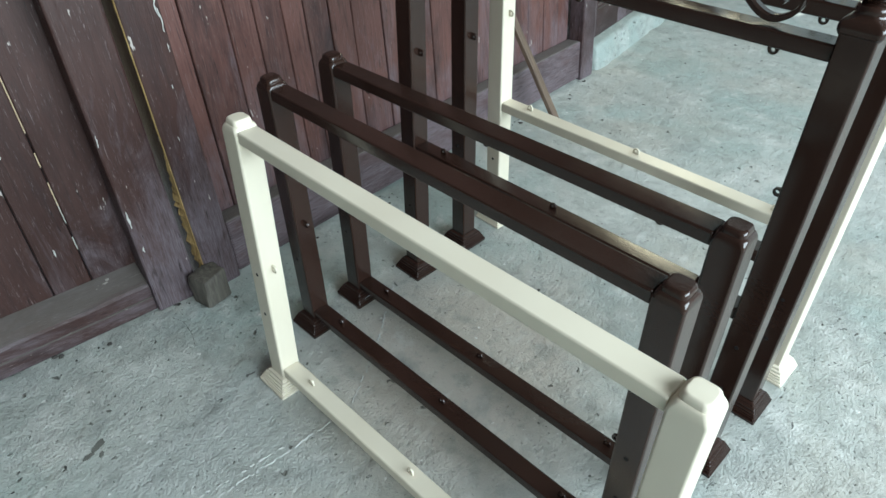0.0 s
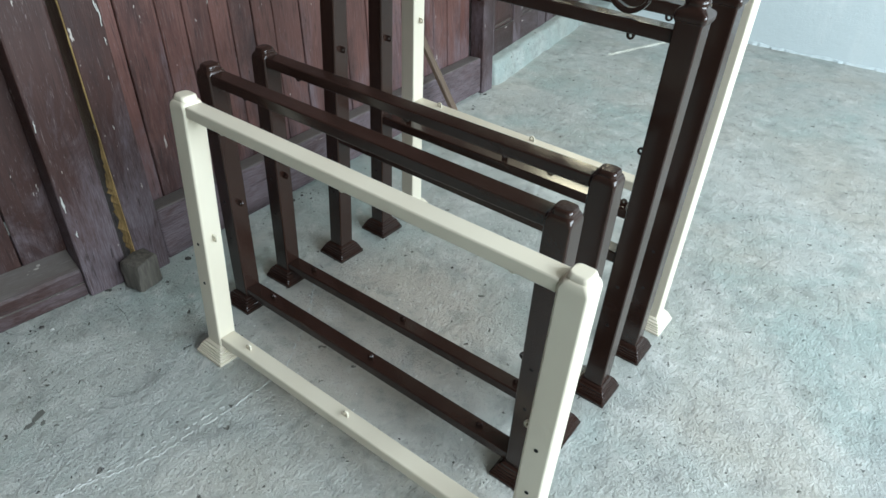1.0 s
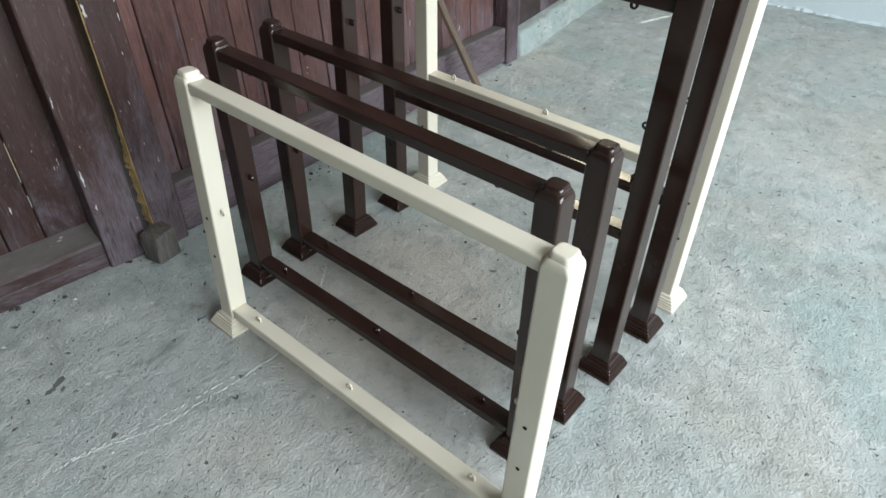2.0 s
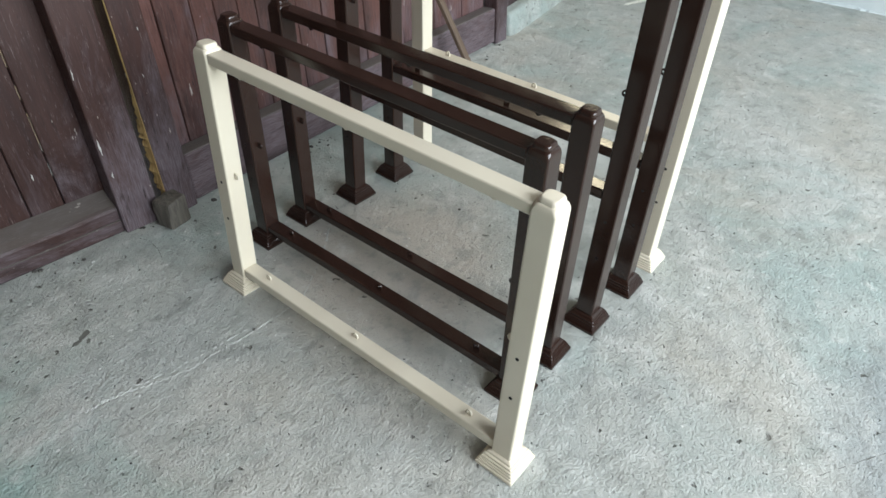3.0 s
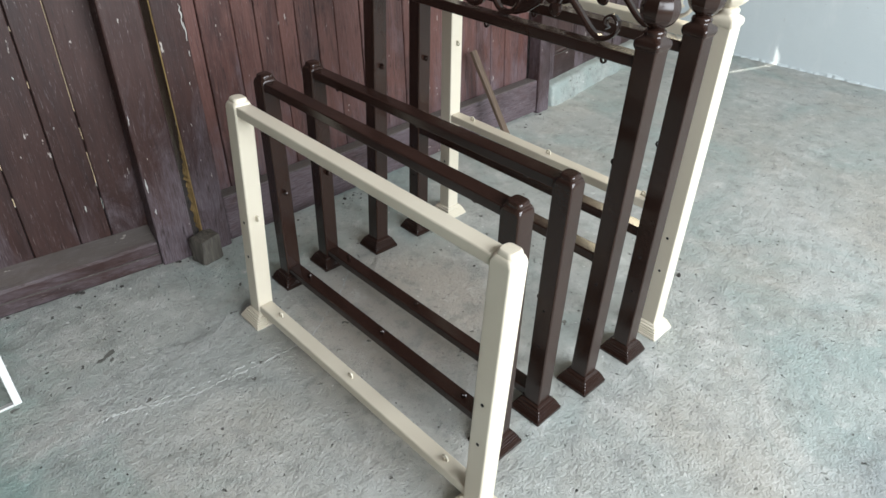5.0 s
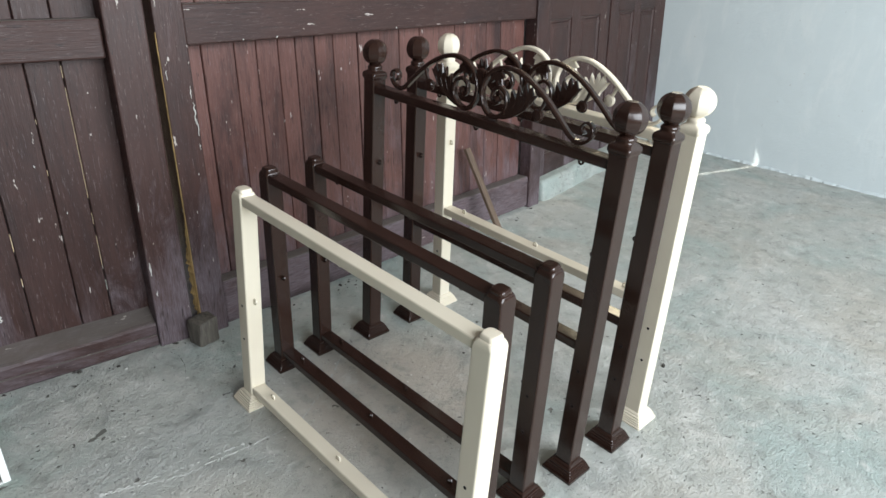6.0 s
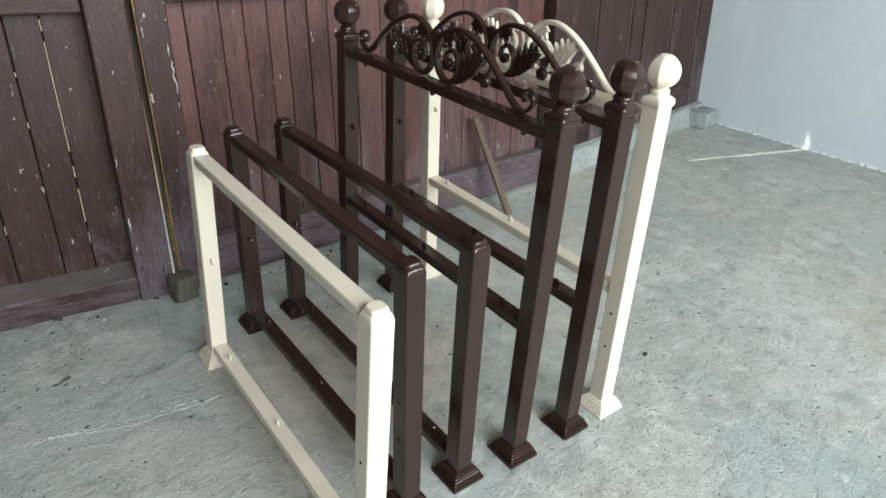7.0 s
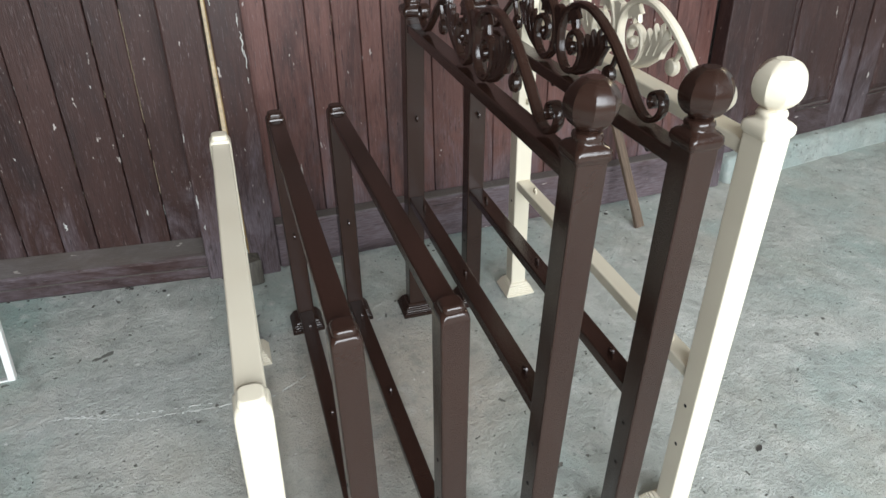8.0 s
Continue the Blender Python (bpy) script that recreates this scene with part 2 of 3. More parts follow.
PLASTER = plaster("pale_plaster", (0.53, 0.59, 0.60), (0.60, 0.65, 0.65), (0.67, 0.70, 0.69))
CEIL = plaster("ceiling_paint", (0.065, 0.055, 0.047), (0.09, 0.08, 0.068), (0.11, 0.10, 0.085))


def plain(name, col, rough=0.7):
    m, nt, b = material(name)
    v = coords(nt)
    f = noise_tex(nt, v, 18, 4)
    nt.links.new(mix(nt, f, tuple(x * 0.7 for x in col), tuple(min(1, x * 1.25) for x in col)), b.inputs["Base Color"])
    b.inputs["Roughness"].default_value = rough
    return m


DARK = plain("dark_gap", (0.012, 0.010, 0.010), 0.9)
HOLE = plain("bolt_hole", (0.006, 0.005, 0.005), 0.9)
FLAKE = plain("pale_mortar", (0.52, 0.52, 0.49), 0.9)
RIDGE = plain("ridge_mortar", (0.50, 0.50, 0.475), 0.9)
STAIN = plain("oil_stain", (0.135, 0.135, 0.120), 0.7)
SPECK = plain("dark_debris", (0.05, 0.045, 0.04), 0.9)


# ---- mesh helpers ----
def mesh_of(name, bm, mat, smooth=False):
    bmesh.ops.recalc_face_normals(bm, faces=bm.faces)
    me = bpy.data.meshes.new(name)
    bm.to_mesh(me)
    bm.free()
    me.materials.append(mat)
    if smooth:
        me.shade_smooth()
        me.set_sharp_from_angle(angle=radians(33))
    if smooth == "weighted":
        weighted_normals(me)
    return me


def weighted_normals(me):
    """Shading normals led by the large faces, so that flats stay flat between rounded edges."""
    around = [[] for _ in me.vertices]
    for f in me.polygons:
        for v in f.vertices:
            around[v].append(f.index)
    made = []
    for f in me.polygons:
        for v in f.vertices:
            n = Vector((0, 0, 0))
            for g in around[v]:
                q = me.polygons[g]
                if q.normal.dot(f.normal) > 0.55:
                    n += q.normal * q.area
            made.append(n.normalized())
    me.normals_split_custom_set(made)


def part(name, bm, mat, parent=None, label="", m=None, smooth=False):
    me = mesh_of(name, bm, mat, smooth) if isinstance(bm, bmesh.types.BMesh) else bm
    ob = new(name, me)
    ob.parent = parent
    if m is not None:
        ob.matrix_basis = m
    return tagged(ob, label)


def empty(name, m, label, category, group="", kind=""):
    ob = new(name)
    ob.empty_display_size = 0.05
    ob.matrix_basis = m
    return tagged(ob, label, category, group, kind)


def box(x0, x1, y0, y1, z0, z1, bev=0.0, seg=1):
    bm = bmesh.new()
    bmesh.ops.create_cube(bm, size=1)
    bmesh.ops.transform(bm, matrix=Matrix.Translation(((x0 + x1) / 2, (y0 + y1) / 2, (z0 + z1) / 2)) @ Matrix.Diagonal((x1 - x0, y1 - y0, z1 - z0, 1)), verts=bm.verts)
    if bev:
        bmesh.ops.bevel(bm, geom=bm.edges, offset=bev, segments=seg, profile=0.5, affect="EDGES")
    return bm


def ring(half, corner, k=3):
    pts = []
    corner = min(corner, half * 0.999)
    for q in range(4):
        cx, cy = [(1, 1), (-1, 1), (-1, -1), (1, -1)][q]
        for i in range(k + 1):
            a = math.pi / 2 * (q + i / k)
            pts.append(((half - corner) * cx + corner * math.cos(a), (half - corner) * cy + corner * math.sin(a)))
    return pts


def loft(sections, k=3):
    """Rounded squares (half width, height, corner radius) stacked into a closed solid."""
    bm = bmesh.new()
    rows = [[bm.verts.new((x, y, z)) for x, y in ring(h, c, k)] for h, z, c in sections]
    n = len(rows[0])
    for a, b in zip(rows, rows[1:]):
        for i in range(n):
            bm.faces.new((a[i], a[(i + 1) % n], b[(i + 1) % n], b[i]))
    bm.faces.new(rows[0][::-1])
    bm.faces.new(rows[-1])
    return bm


def catmull(pts, steps=6):
    pts = [Vector(p) for p in pts]
    ext = [pts[0] * 2 - pts[1], *pts, pts[-1] * 2 - pts[-2]]
    out = []
    for i in range(1, len(ext) - 2):
        a, b, c, d = ext[i - 1:i + 3]
        for s in range(steps):
            t = s / steps
            out.append(0.5 * (2 * b + (c - a) * t + (2 * a - 5 * b + 4 * c - d) * t * t + (3 * b - a - 3 * c + d) * t ** 3))
    out.append(pts[-1])
    return out


def sweep(bm, path, depth, thick, k=2):
    """A bar of rounded section swept along a path in the y-z plane; depth (along x) and thick are functions of 0..1."""
    rows = []
    n = len(path)
    for i, p in enumerate(path):
        t = (path[min(i + 1, n - 1)] - path[max(i - 1, 0)]).normalized()
        side = Vector((-t.y, t.x))
        u = i / (n - 1)
        d, w = depth(u) / 2, thick(u) / 2
        row = []
        for cx, cw in [(1, .55), (.6, 1), (-.6, 1), (-1, .55), (-1, -.55), (-.6, -1), (.6, -1), (1, -.55)]:
            q = p + side * (cw * w)
            row.append(bm.verts.new((cx * d, q.x, q.y)))
        rows.append(row)
    for a, b in zip(rows, rows[1:]):
        for i in range(8):
            bm.faces.new((a[i], a[(i + 1) % 8], b[(i + 1) % 8], b[i]))
    bm.faces.new(rows[0][::-1])
    bm.faces.new(rows[-1])
    return bm


def lathe(bm, profile, seg=24, lobes=0, depth=0.0, centre=(0, 0, 0), axis="Z"):
    rows = []
    for r, z in profile:
        row = []
        for i in range(seg):
            a = math.tau * i / seg
            rr = r
            if lobes:
                w = math.tau / lobes
                rr = r * (1 - depth + depth * math.cos(w / 2) / math.cos((a % w) - w / 2))
            p = (rr * math.cos(a), rr * math.sin(a), z)
            if axis == "X":
                p = (p[2], p[0], p[1])
            row.append(bm.verts.new((p[0] + centre[0], p[1] + centre[1], p[2] + centre[2])))
        rows.append(row)
    for a, b in zip(rows, rows[1:]):
        for i in range(seg):
            bm.faces.new((a[i], a[(i + 1) % seg], b[(i + 1) % seg], b[i]))
    bm.faces.new(rows[0][::-1])
    bm.faces.new(rows[-1])
    return bm


# ---- the room ----
EAST, WEST, ROOF = 3.48, -3.6, 4.3


def plan(origin, degrees):
    """Along a wall: x runs along it, y into it, z up."""
    return pose(origin[0], origin[1], 0, 0, 0, degrees)


def blocks(*boxes):
    """Several abutting masonry blocks as one mesh."""
    bm = bmesh.new()
    for x0, x1, y0, y1, z0, z1 in boxes:
        b = box(x0, x1, y0, y1, z0, z1)
        tmp = bpy.data.meshes.new("tmp")
        b.to_mesh(tmp)
        b.free()
        bm.from_mesh(tmp)
        bpy.data.meshes.remove(tmp)
    return bm


floor_bm = bmesh.new()
bmesh.ops.create_grid(floor_bm, x_segments=130, y_segments=130, size=0.5)
for vtx in floor_bm.verts:
    x, y = WEST + (vtx.co.x + 0.5) * (EAST - WEST + 0.9), FRONT + (vtx.co.y + 0.5) * (2.1 - FRONT)
    vtx.co = (x, y, 0.004 * noise.noise((x * 1.1, y * 1.1, 3.0)) * min(1.0, max(0.0, math.hypot(x, y - 0.5) - 1.1)))
floor = part("floor", floor_bm, FLOOR, smooth=True)
tagged(floor, "worn grey-green concrete floor with scuffs and pale streaks", "floor", kind="structure")
ground = part("ground", box(-60, 60, -60, 60, -0.3, -0.03), GROUND)
tagged(ground, "sunlit sandy yard outside the workshop", "ground", kind="structure")
wall_east = part("wall_east", blocks((EAST, EAST + 0.2, FRONT, 1.41, -0.02, ROOF), (EAST, EAST + 0.2, 2.0, 2.3, -0.02, ROOF), (EAST, EAST + 0.2, 1.41, 2.0, -0.02, 2.40), (EAST, EAST + 0.2, 1.41, 2.0, 2.92, ROOF)), PLASTER, m=pose(3.49, 1.0, 0, 0, 0, 5.0) @ pose(-EAST, -1.0, 0))
tagged(wall_east, "pale blue-white plastered wall with stains and flaking foot", "wall", kind="structure")
wall_west = part("wall_west", box(WEST - 0.2, WEST, FRONT, 2.3, -0.02, ROOF), CEIL)
tagged(wall_west, "plain dusky workshop wall", "wall", kind="structure")
ceiling = part("ceiling", box(WEST - 0.2, EAST + 0.9, FRONT - 0.2, 2.32, ROOF, ROOF + 0.15), CEIL)
tagged(ceiling, "plain dusky ceiling boards", "ceiling", kind="structure")
for nm, b in (("wall_south", box(WEST, -2.1, FRONT - 0.2, FRONT, -0.02, ROOF)), ("wall_south_pier", box(2.65, EAST + 0.48, FRONT - 0.2, FRONT, -0.02, ROOF)), ("wall_south_lintel", box(-2.1, 2.65, FRONT - 0.2, FRONT, 3.95, ROOF))):
    tagged(part(nm, b, CEIL), "plain dusky front wall beside the open entrance", "wall", kind="structure")
tagged(part("wall_north", blocks((WEST, 2.66, 1.44, 1.80, 2.33, ROOF), (2.66, EAST, 2.06, 2.3, 2.2, ROOF)), CEIL), "plain dusky wall over the wooden doors", "wall", kind="structure")


# ---- wooden doors ----
TOPZ = 2.4


def boards(parent, edges, y0, y1, z0, z1, mat, gap=0.0032):
    for a, b in zip(edges, edges[1:]):
        part("plank", box(a + gap / 2, b - gap / 2, y0 + random.uniform(-0.002, 0.002), y1, z0, z1, 0.0025), mat, parent)


def frame_piece(name, parent, x0, x1, y0, y1, z0, z1, bev=0.004, mat=None):
    bm = box(x0, x1, y0, y1, z0, z1, bev, 2)
    return part(name, bm, mat or (DOOR_RAIL if "rail" in name else DOOR_STILE), parent)


def weather_rail(parent, x0, x1, y0, y1, zf, zb):
    """A heavy foot rail whose worn top slopes down to its front, with a split along the face."""
    bm = bmesh.new()
    prof = [(y0 + 0.006, 0.0), (y0, 0.006), (y0 + 0.001, zf * 0.46), (y0 + 0.006, zf * 0.49), (y0 + 0.001, zf * 0.53), (y0, zf - 0.012), (y0 + 0.004, zf - 0.003), (y0 + 0.013, zf + 0.003), (y1, zb), (y1, 0.0)]
    rows = []
    n = 60
    for i in range(n + 1):
        x = x0 + (x1 - x0) * i / n
        row = []
        for j, (y, z) in enumerate(prof):
            k = 0.0035 if 1 <= j <= 7 else 0.0
            row.append(bm.verts.new((x, y + k * noise.noise((x * 7, z * 40, 5.0)), z + (k * noise.noise((x * 5, j * 2.0, 9.0)) if j > 1 else 0.0))))
        rows.append(row)
    for a, b in zip(rows, rows[1:]):
        for j in range(len(prof)):
            q = (j + 1) % len(prof)
            bm.faces.new((a[j], a[q], b[q], b[j]))
    bm.faces.new(rows[0][::-1])
    bm.faces.new(rows[-1])
    return part("bottom_rail", bm, DOOR_RAIL, parent)


def joint_strips(parent, edges, y, holes):
    """Tongues behind the joints between planks; holes: joint number -> open stretches of height."""
    for i, x in enumerate(edges[1:-1], 1):
        z = 0.02
        for a, b in holes.get(i, []) + [(TOPZ, TOPZ)]:
            if a - z > 0.01:
                part("tongue", box(x - 0.012, x + 0.012, y, y + 0.004, z, a), DARK, parent)
            z = b


def leaning(origin, degrees, back):
    return pose(origin[0], origin[1], 0, -back, 0, degrees)


# first leaf
door_1 = empty("door_1", leaning((-0.9754, 1.394), -3.81, 4.5), "old maroon-brown plank door leaf with worn scuffed paint", "door", kind="structure")
frame_piece("stile", door_1, 0.375, 0.495, -0.028, 0.05, 0.0, TOPZ, 0.006)
weather_rail(door_1, -2.6, 0.374, -0.012, 0.055, 0.092, 0.130)
frame_piece("middle_rail", door_1, -2.6, 0.374, -0.004, 0.055, 0.985, 1.10, 0.006)
edges_a = [-2.6 + 0.128 * i for i in range(19)] + [-0.20, -0.083, 0.026, 0.163, 0.259, 0.43]
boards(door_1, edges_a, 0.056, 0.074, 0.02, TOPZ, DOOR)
na = len(edges_a)
joint_strips(door_1, edges_a, 0.0745, {na - 2: [(0.22, 0.26), (0.30, 0.42), (0.46, 0.50), (0.55, 0.90), (0.93, 0.965)], na - 3: [(0.64, 0.66), (0.80, 0.815)], na - 4: [(0.30, 0.33), (0.42, 0.48)], na - 6: [(0.5, 0.56)]})
# raw splintered edge showing in the gap between the two leaves
raw = bmesh.new()
rawrng = random.Random(4)
# above 0.46 m the thin yellow line stands in for sunlight in the gap
zs = [0.06 + 0.009 * i for i in range(112)]
rows_ = []
for z in zs:
    body = max(0.0, 1 - abs(z - 0.22) / 0.24)
    deep = 0.16 + 0.84 * min(1.0, body * 1.6) * rawrng.uniform(0.6, 1.0)
    w = 0.0006 + 0.0012 * rawrng.random() + 0.0125 * rawrng.random() ** 0.9 * body * (1 if noise.noise((z * 30, 0, 0)) > -0.25 else 0.2)
    rows_.append([raw.verts.new(p) for p in ((-0.0985, -0.010, z), (-0.0985 - 0.002, -0.010 - 0.001, z), (-0.0985 - w * 0.6, -0.010 + 0.014 * deep, z), (-0.0985 - w, -0.010 + 0.040 * deep, z), (-0.0985, -0.010 + 0.040 * deep, z))])
for a_, b_ in zip(rows_, rows_[1:]):
    for i in range(5):
        raw.faces.new((a_[i], a_[(i + 1) % 5], b_[(i + 1) % 5], b_[i]))
raw.faces.new(rows_[0][::-1])
raw.faces.new(rows_[-1])
# second leaf
door_2 = empty("door_2", leaning((-0.358, 1.333), 3.63, 4.5), "old maroon plank door leaf standing slightly ajar", "door", kind="structure")
frame_piece("stile", door_2, -0.098, 0.0, -0.012, 0.088, 0.0, TOPZ, 0.006)
frame_piece("stile", door_2, 1.866, 1.965, -0.016, 0.06, 0.0, TOPZ, 0.006)
frame_piece("bottom_rail", door_2, 0.001, 1.865, -0.006, 0.064, 0.012, 0.184, 0.008, DOOR_FOOT)
frame_piece("middle_rail", door_2, 0.001, 1.865, -0.006, 0.064, 1.012, 1.138, 0.006)
edges_b = [-0.06, 0.078, 0.20, 0.286, 0.377, 0.452, 0.54, 0.627, 0.75, 0.87, 0.98, 1.10, 1.22, 1.33, 1.45, 1.56, 1.67, 1.78, 1.864]
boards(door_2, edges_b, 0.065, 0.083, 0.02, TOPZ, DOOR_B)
part("split_edge", raw, RAW_SUNLIT, door_2, "raw yellow splintered wood edge, its thin upper line standing for sun in the gap")
joint_strips(door_2, edges_b, 0.0835, {3: [(0.72, 0.735), (0.83, 0.85)], 16: [(0.93, 0.985)]})




def paint_chip(parent, x, y, z, w, h, seed):
    """A ragged flake of pale undercoat where the paint has come off."""
    crng = random.Random(seed)
    bm = bmesh.new()
    n = max(5, int(h / 0.009))
    rows = []
    for i in range(n + 1):
        u = i / n
        half = w * 0.3 * (0.35 + 0.65 * math.sin(math.pi * min(0.95, max(0.05, u)))) * crng.uniform(0.35, 1.0)
        c = x + crng.uniform(-0.25, 0.25) * w
        rows.append([bm.verts.new((c + k * half, y - (0.0012 if abs(k) < 1 else 0.0002), z + h * (u - 0.5))) for k in (-1, -0.5, 0.5, 1)])
    for a, b in zip(rows, rows[1:]):
        for k in range(3):
            bm.faces.new((a[k], a[k + 1], b[k + 1], b[k]))
    part("paint_chip", bm, FLAKE, parent)


for x, z, w, h in ((-0.012, 0.80, 0.012, 0.075), (-0.008, 0.755, 0.009, 0.055), (-0.016, 0.87, 0.006, 0.04), (-0.010, 0.69, 0.006, 0.02), (-0.055, 0.47, 0.005, 0.012), (-0.03, 0.60, 0.005, 0.010), (-0.086, 0.93, 0.006, 0.03)):
    paint_chip(door_2, x, -0.0122, z, w, h, int(z * 1000))
for x, z, w, h in ((0.45, 0.012, 0.016, 0.012), (0.20, 1.013, 0.010, 0.006), (0.33, 1.013, 0.014, 0.006), (0.9, 1.014, 0.012, 0.006), (1.32, 1.013, 0.016, 0.007)):
    paint_chip(door_2, x, -0.0062, z + 0.006, w, h, int(x * 1000))
for x, z, w, h in ((0.385, 0.30, 0.012, 0.05), (0.381, 0.52, 0.007, 0.03), (0.392, 0.205, 0.008, 0.02)):
    paint_chip(door_1, x, -0.0282, z, w, h, int(z * 1000))
for x, z, w, h in ((-0.055, 0.225, 0.014, 0.030), (0.205, 0.245, 0.007, 0.022), (0.13, 0.68, 0.007, 0.009), (-0.14, 0.47, 0.006, 0.012), (0.19, 0.52, 0.006, 0.008)):
    paint_chip(door_1, x, 0.0532, z, w, h, int(z * 1000))

# panelled doors on the concrete sill
def panelled_door(name, x0, x1, panels, label):
    d = empty(name, leaning((1.699, 1.522), 9.5, 5.0), label, "door", kind="structure")
    part("leaf", box(x0, x1, 0.012, 0.045, 0.118, TOPZ, 0.003), DOOR, d)
    xs = [x0] + [v for p in panels for v in p] + [x1]
    for a, b in zip(xs[::2], xs[1::2]):
        frame_piece("stile", d, a, b, 0.0, 0.0118, 0.118, TOPZ, 0.002)
    for a, b in panels:
        for z0, z1 in ((0.118, 0.245), (0.985, 1.11)):
            frame_piece("rail", d, a + 0.0005, b - 0.0005, 0.0, 0.0118, z0, z1, 0.002)
        for z0, z1 in ((0.245, 0.985), (1.11, 2.2)):
            bm = bmesh.new()
            rows = []
            for inset, y in ((0.0, 0.0118), (0.004, 0.004), (0.014, 0.004), (0.02, 0.0115), (0.045, 0.004)):
                rows.append([bm.verts.new(p) for p in ((a + inset, y, z0 + inset), (b - inset, y, z0 + inset), (b - inset, y, z1 - inset), (a + inset, y, z1 - inset))])
            for r0, r1 in zip(rows, rows[1:]):
                for i in range(4):
                    bm.faces.new((r0[i], r0[(i + 1) % 4], r1[(i + 1) % 4], r1[i]))
            bm.faces.new(rows[-1])
            part("panel", bm, DOOR, d)
    return d


panelled_door("door_3", -0.030, 0.80, [(0.05, 0.30), (0.41, 0.67)], "maroon panelled wooden door above the concrete sill")
panelled_door("door_4", 0.82, 1.765, [(0.95, 1.19), (1.29, 1.56)], "maroon panelled wooden door beside the pale wall")
sill_bm = box(-0.06, 1.85, -0.060, 0.10, -0.02, 0.118, 0.028, 4)
bmesh.ops.subdivide_edges(sill_bm, edges=[e for e in sill_bm.edges if e.calc_length() > 1.5], cuts=40)
for vtx in sill_bm.verts:
    n = noise.noise((vtx.co.x * 9, vtx.co.z * 6, 1))
    vtx.co.y += 0.014 * n - 0.02 * max(0.0, 0.05 - vtx.co.z) / 0.05 * (1 if vtx.co.y < 0 else 0)
    vtx.co.z += 0.010 * noise.noise((vtx.co.x * 6, 4, vtx.co.y * 9)) if vtx.co.z > 0.09 else 0
sill = part("door_sill", sill_bm, SILL, m=plan((1.70, 1.530), 9.5), smooth=True)
tagged(sill, "raised rough concrete sill under the panelled doors", "sill", kind="structure")


def rough_block(name, sx, sy, sz, mat, m, amp, label, category):
    bm = box(-sx / 2, sx / 2, -sy / 2, sy / 2, 0, sz, min(sx, sy, sz) * 0.12, 2)
    bmesh.ops.subdivide_edges(bm, edges=list(bm.edges), cuts=2, use_grid_fill=True)
    for vtx in bm.verts:
        o = Vector((noise.noise(vtx.co * 23 + Vector((1, 0, 0))), noise.noise(vtx.co * 23 + Vector((0, 7, 0))), noise.noise(vtx.co * 23 + Vector((0, 0, 9)))))
        if vtx.co.z > 0.004:
            vtx.co += o * amp
    ob = part(name, bm, mat, m=m, smooth=True)
    return tagged(ob, label, category)


rough_block("concrete_block", 0.20, 0.16, 0.11, SILL, pose(3.285, 1.675, 0, 0, 0, 8), 0.012, "small rough concrete block in the corner by the wall", "block")
rough_block("door_stop", 0.082, 0.070, 0.098, BLOCK, pose(-0.466, 1.292, 0, 0, 0, 14), 0.006, "weathered wooden block propped at the foot of the doors", "block")

# strips added behind the second leaf and panelled doors, trimming the sun through their slit
slit = leaning((1.699, 1.522), 9.5, 5.0)
cover = part("door_cover_strip", box(-0.25, 0.02, 0.064, 0.074, 0.0, 1.06, 0.002), DOOR, m=slit)
upper = part("door_cover_strip_upper", box(-0.25, 0.02, 0.064, 0.074, 2.06, 2.40, 0.002), DOOR, m=slit)
tagged(upper, "added dark strip that keeps sun out of the upper gap between doors", "strip", kind="structure")
tagged(cover, "added dark strip that keeps sun out of the lower gap between doors", "strip", kind="structure")


# ---- bed ends ----
POST = 0.0255


def plinth_mesh(mat):
    s = [(0.050, 0.0, 0.003), (0.050, 0.0075, 0.003), (0.0485, 0.0085, 0.003), (0.0462, 0.0088, 0.003), (0.0470, 0.0125, 0.003), (0.0462, 0.0142, 0.003), (0.0440, 0.0146, 0.003), (0.0445, 0.0185, 0.003), (0.0436, 0.0200, 0.003),
         (0.0412, 0.0204, 0.003), (0.0415, 0.0250, 0.003), (0.0404, 0.0264, 0.003), (0.0378, 0.0268, 0.003), (0.0378, 0.0315, 0.003), (0.0366, 0.0332, 0.003), (0.0330, 0.0340, 0.003), (0.0315, 0.0390, 0.003), (0.0262, 0.0420, 0.003)]
    return mesh_of("plinth", loft(s, 2), mat)


def lug_mesh(mat):
    """A small welded eye tab, standing up along z from 0, in the y-z plane."""
    bm = bmesh.new()
    n, t = 14, 0.0022
    outer, inner = [], []
    for i in range(n):
        a = math.tau * i / n
        o = Vector((math.cos(a) * 0.0085, math.sin(a) * 0.0085 + 0.008))
        if o.y < 0.006:
            o = Vector((math.copysign(0.0085, o.x) if abs(o.x) > 0.002 else o.x, -0.001))
        outer.append(o)
        inner.append(Vector((math.cos(a) * 0.0036, math.sin(a) * 0.0036 + 0.009)))
    loops = [[bm.verts.new((x, p.x, p.y)) for p in ring_] for x, ring_ in ((-t, outer), (-t, inner), (t, inner), (t, outer))]
    for a, b in zip(loops, loops[1:] + loops[:1]):
        for i in range(n):
            bm.faces.new((a[i], a[(i + 1) % n], b[(i + 1) % n], b[i]))
    return mesh_of("lug", bm, mat)


def hole_mesh():
    bm = bmesh.new()
    lathe(bm, [(0.0042, -0.0015), (0.0042, 0.0006), (0.0034, 0.0009)], 12, axis="X")
    return mesh_of("bolt_hole", bm, HOLE)


HOLES = hole_mesh()


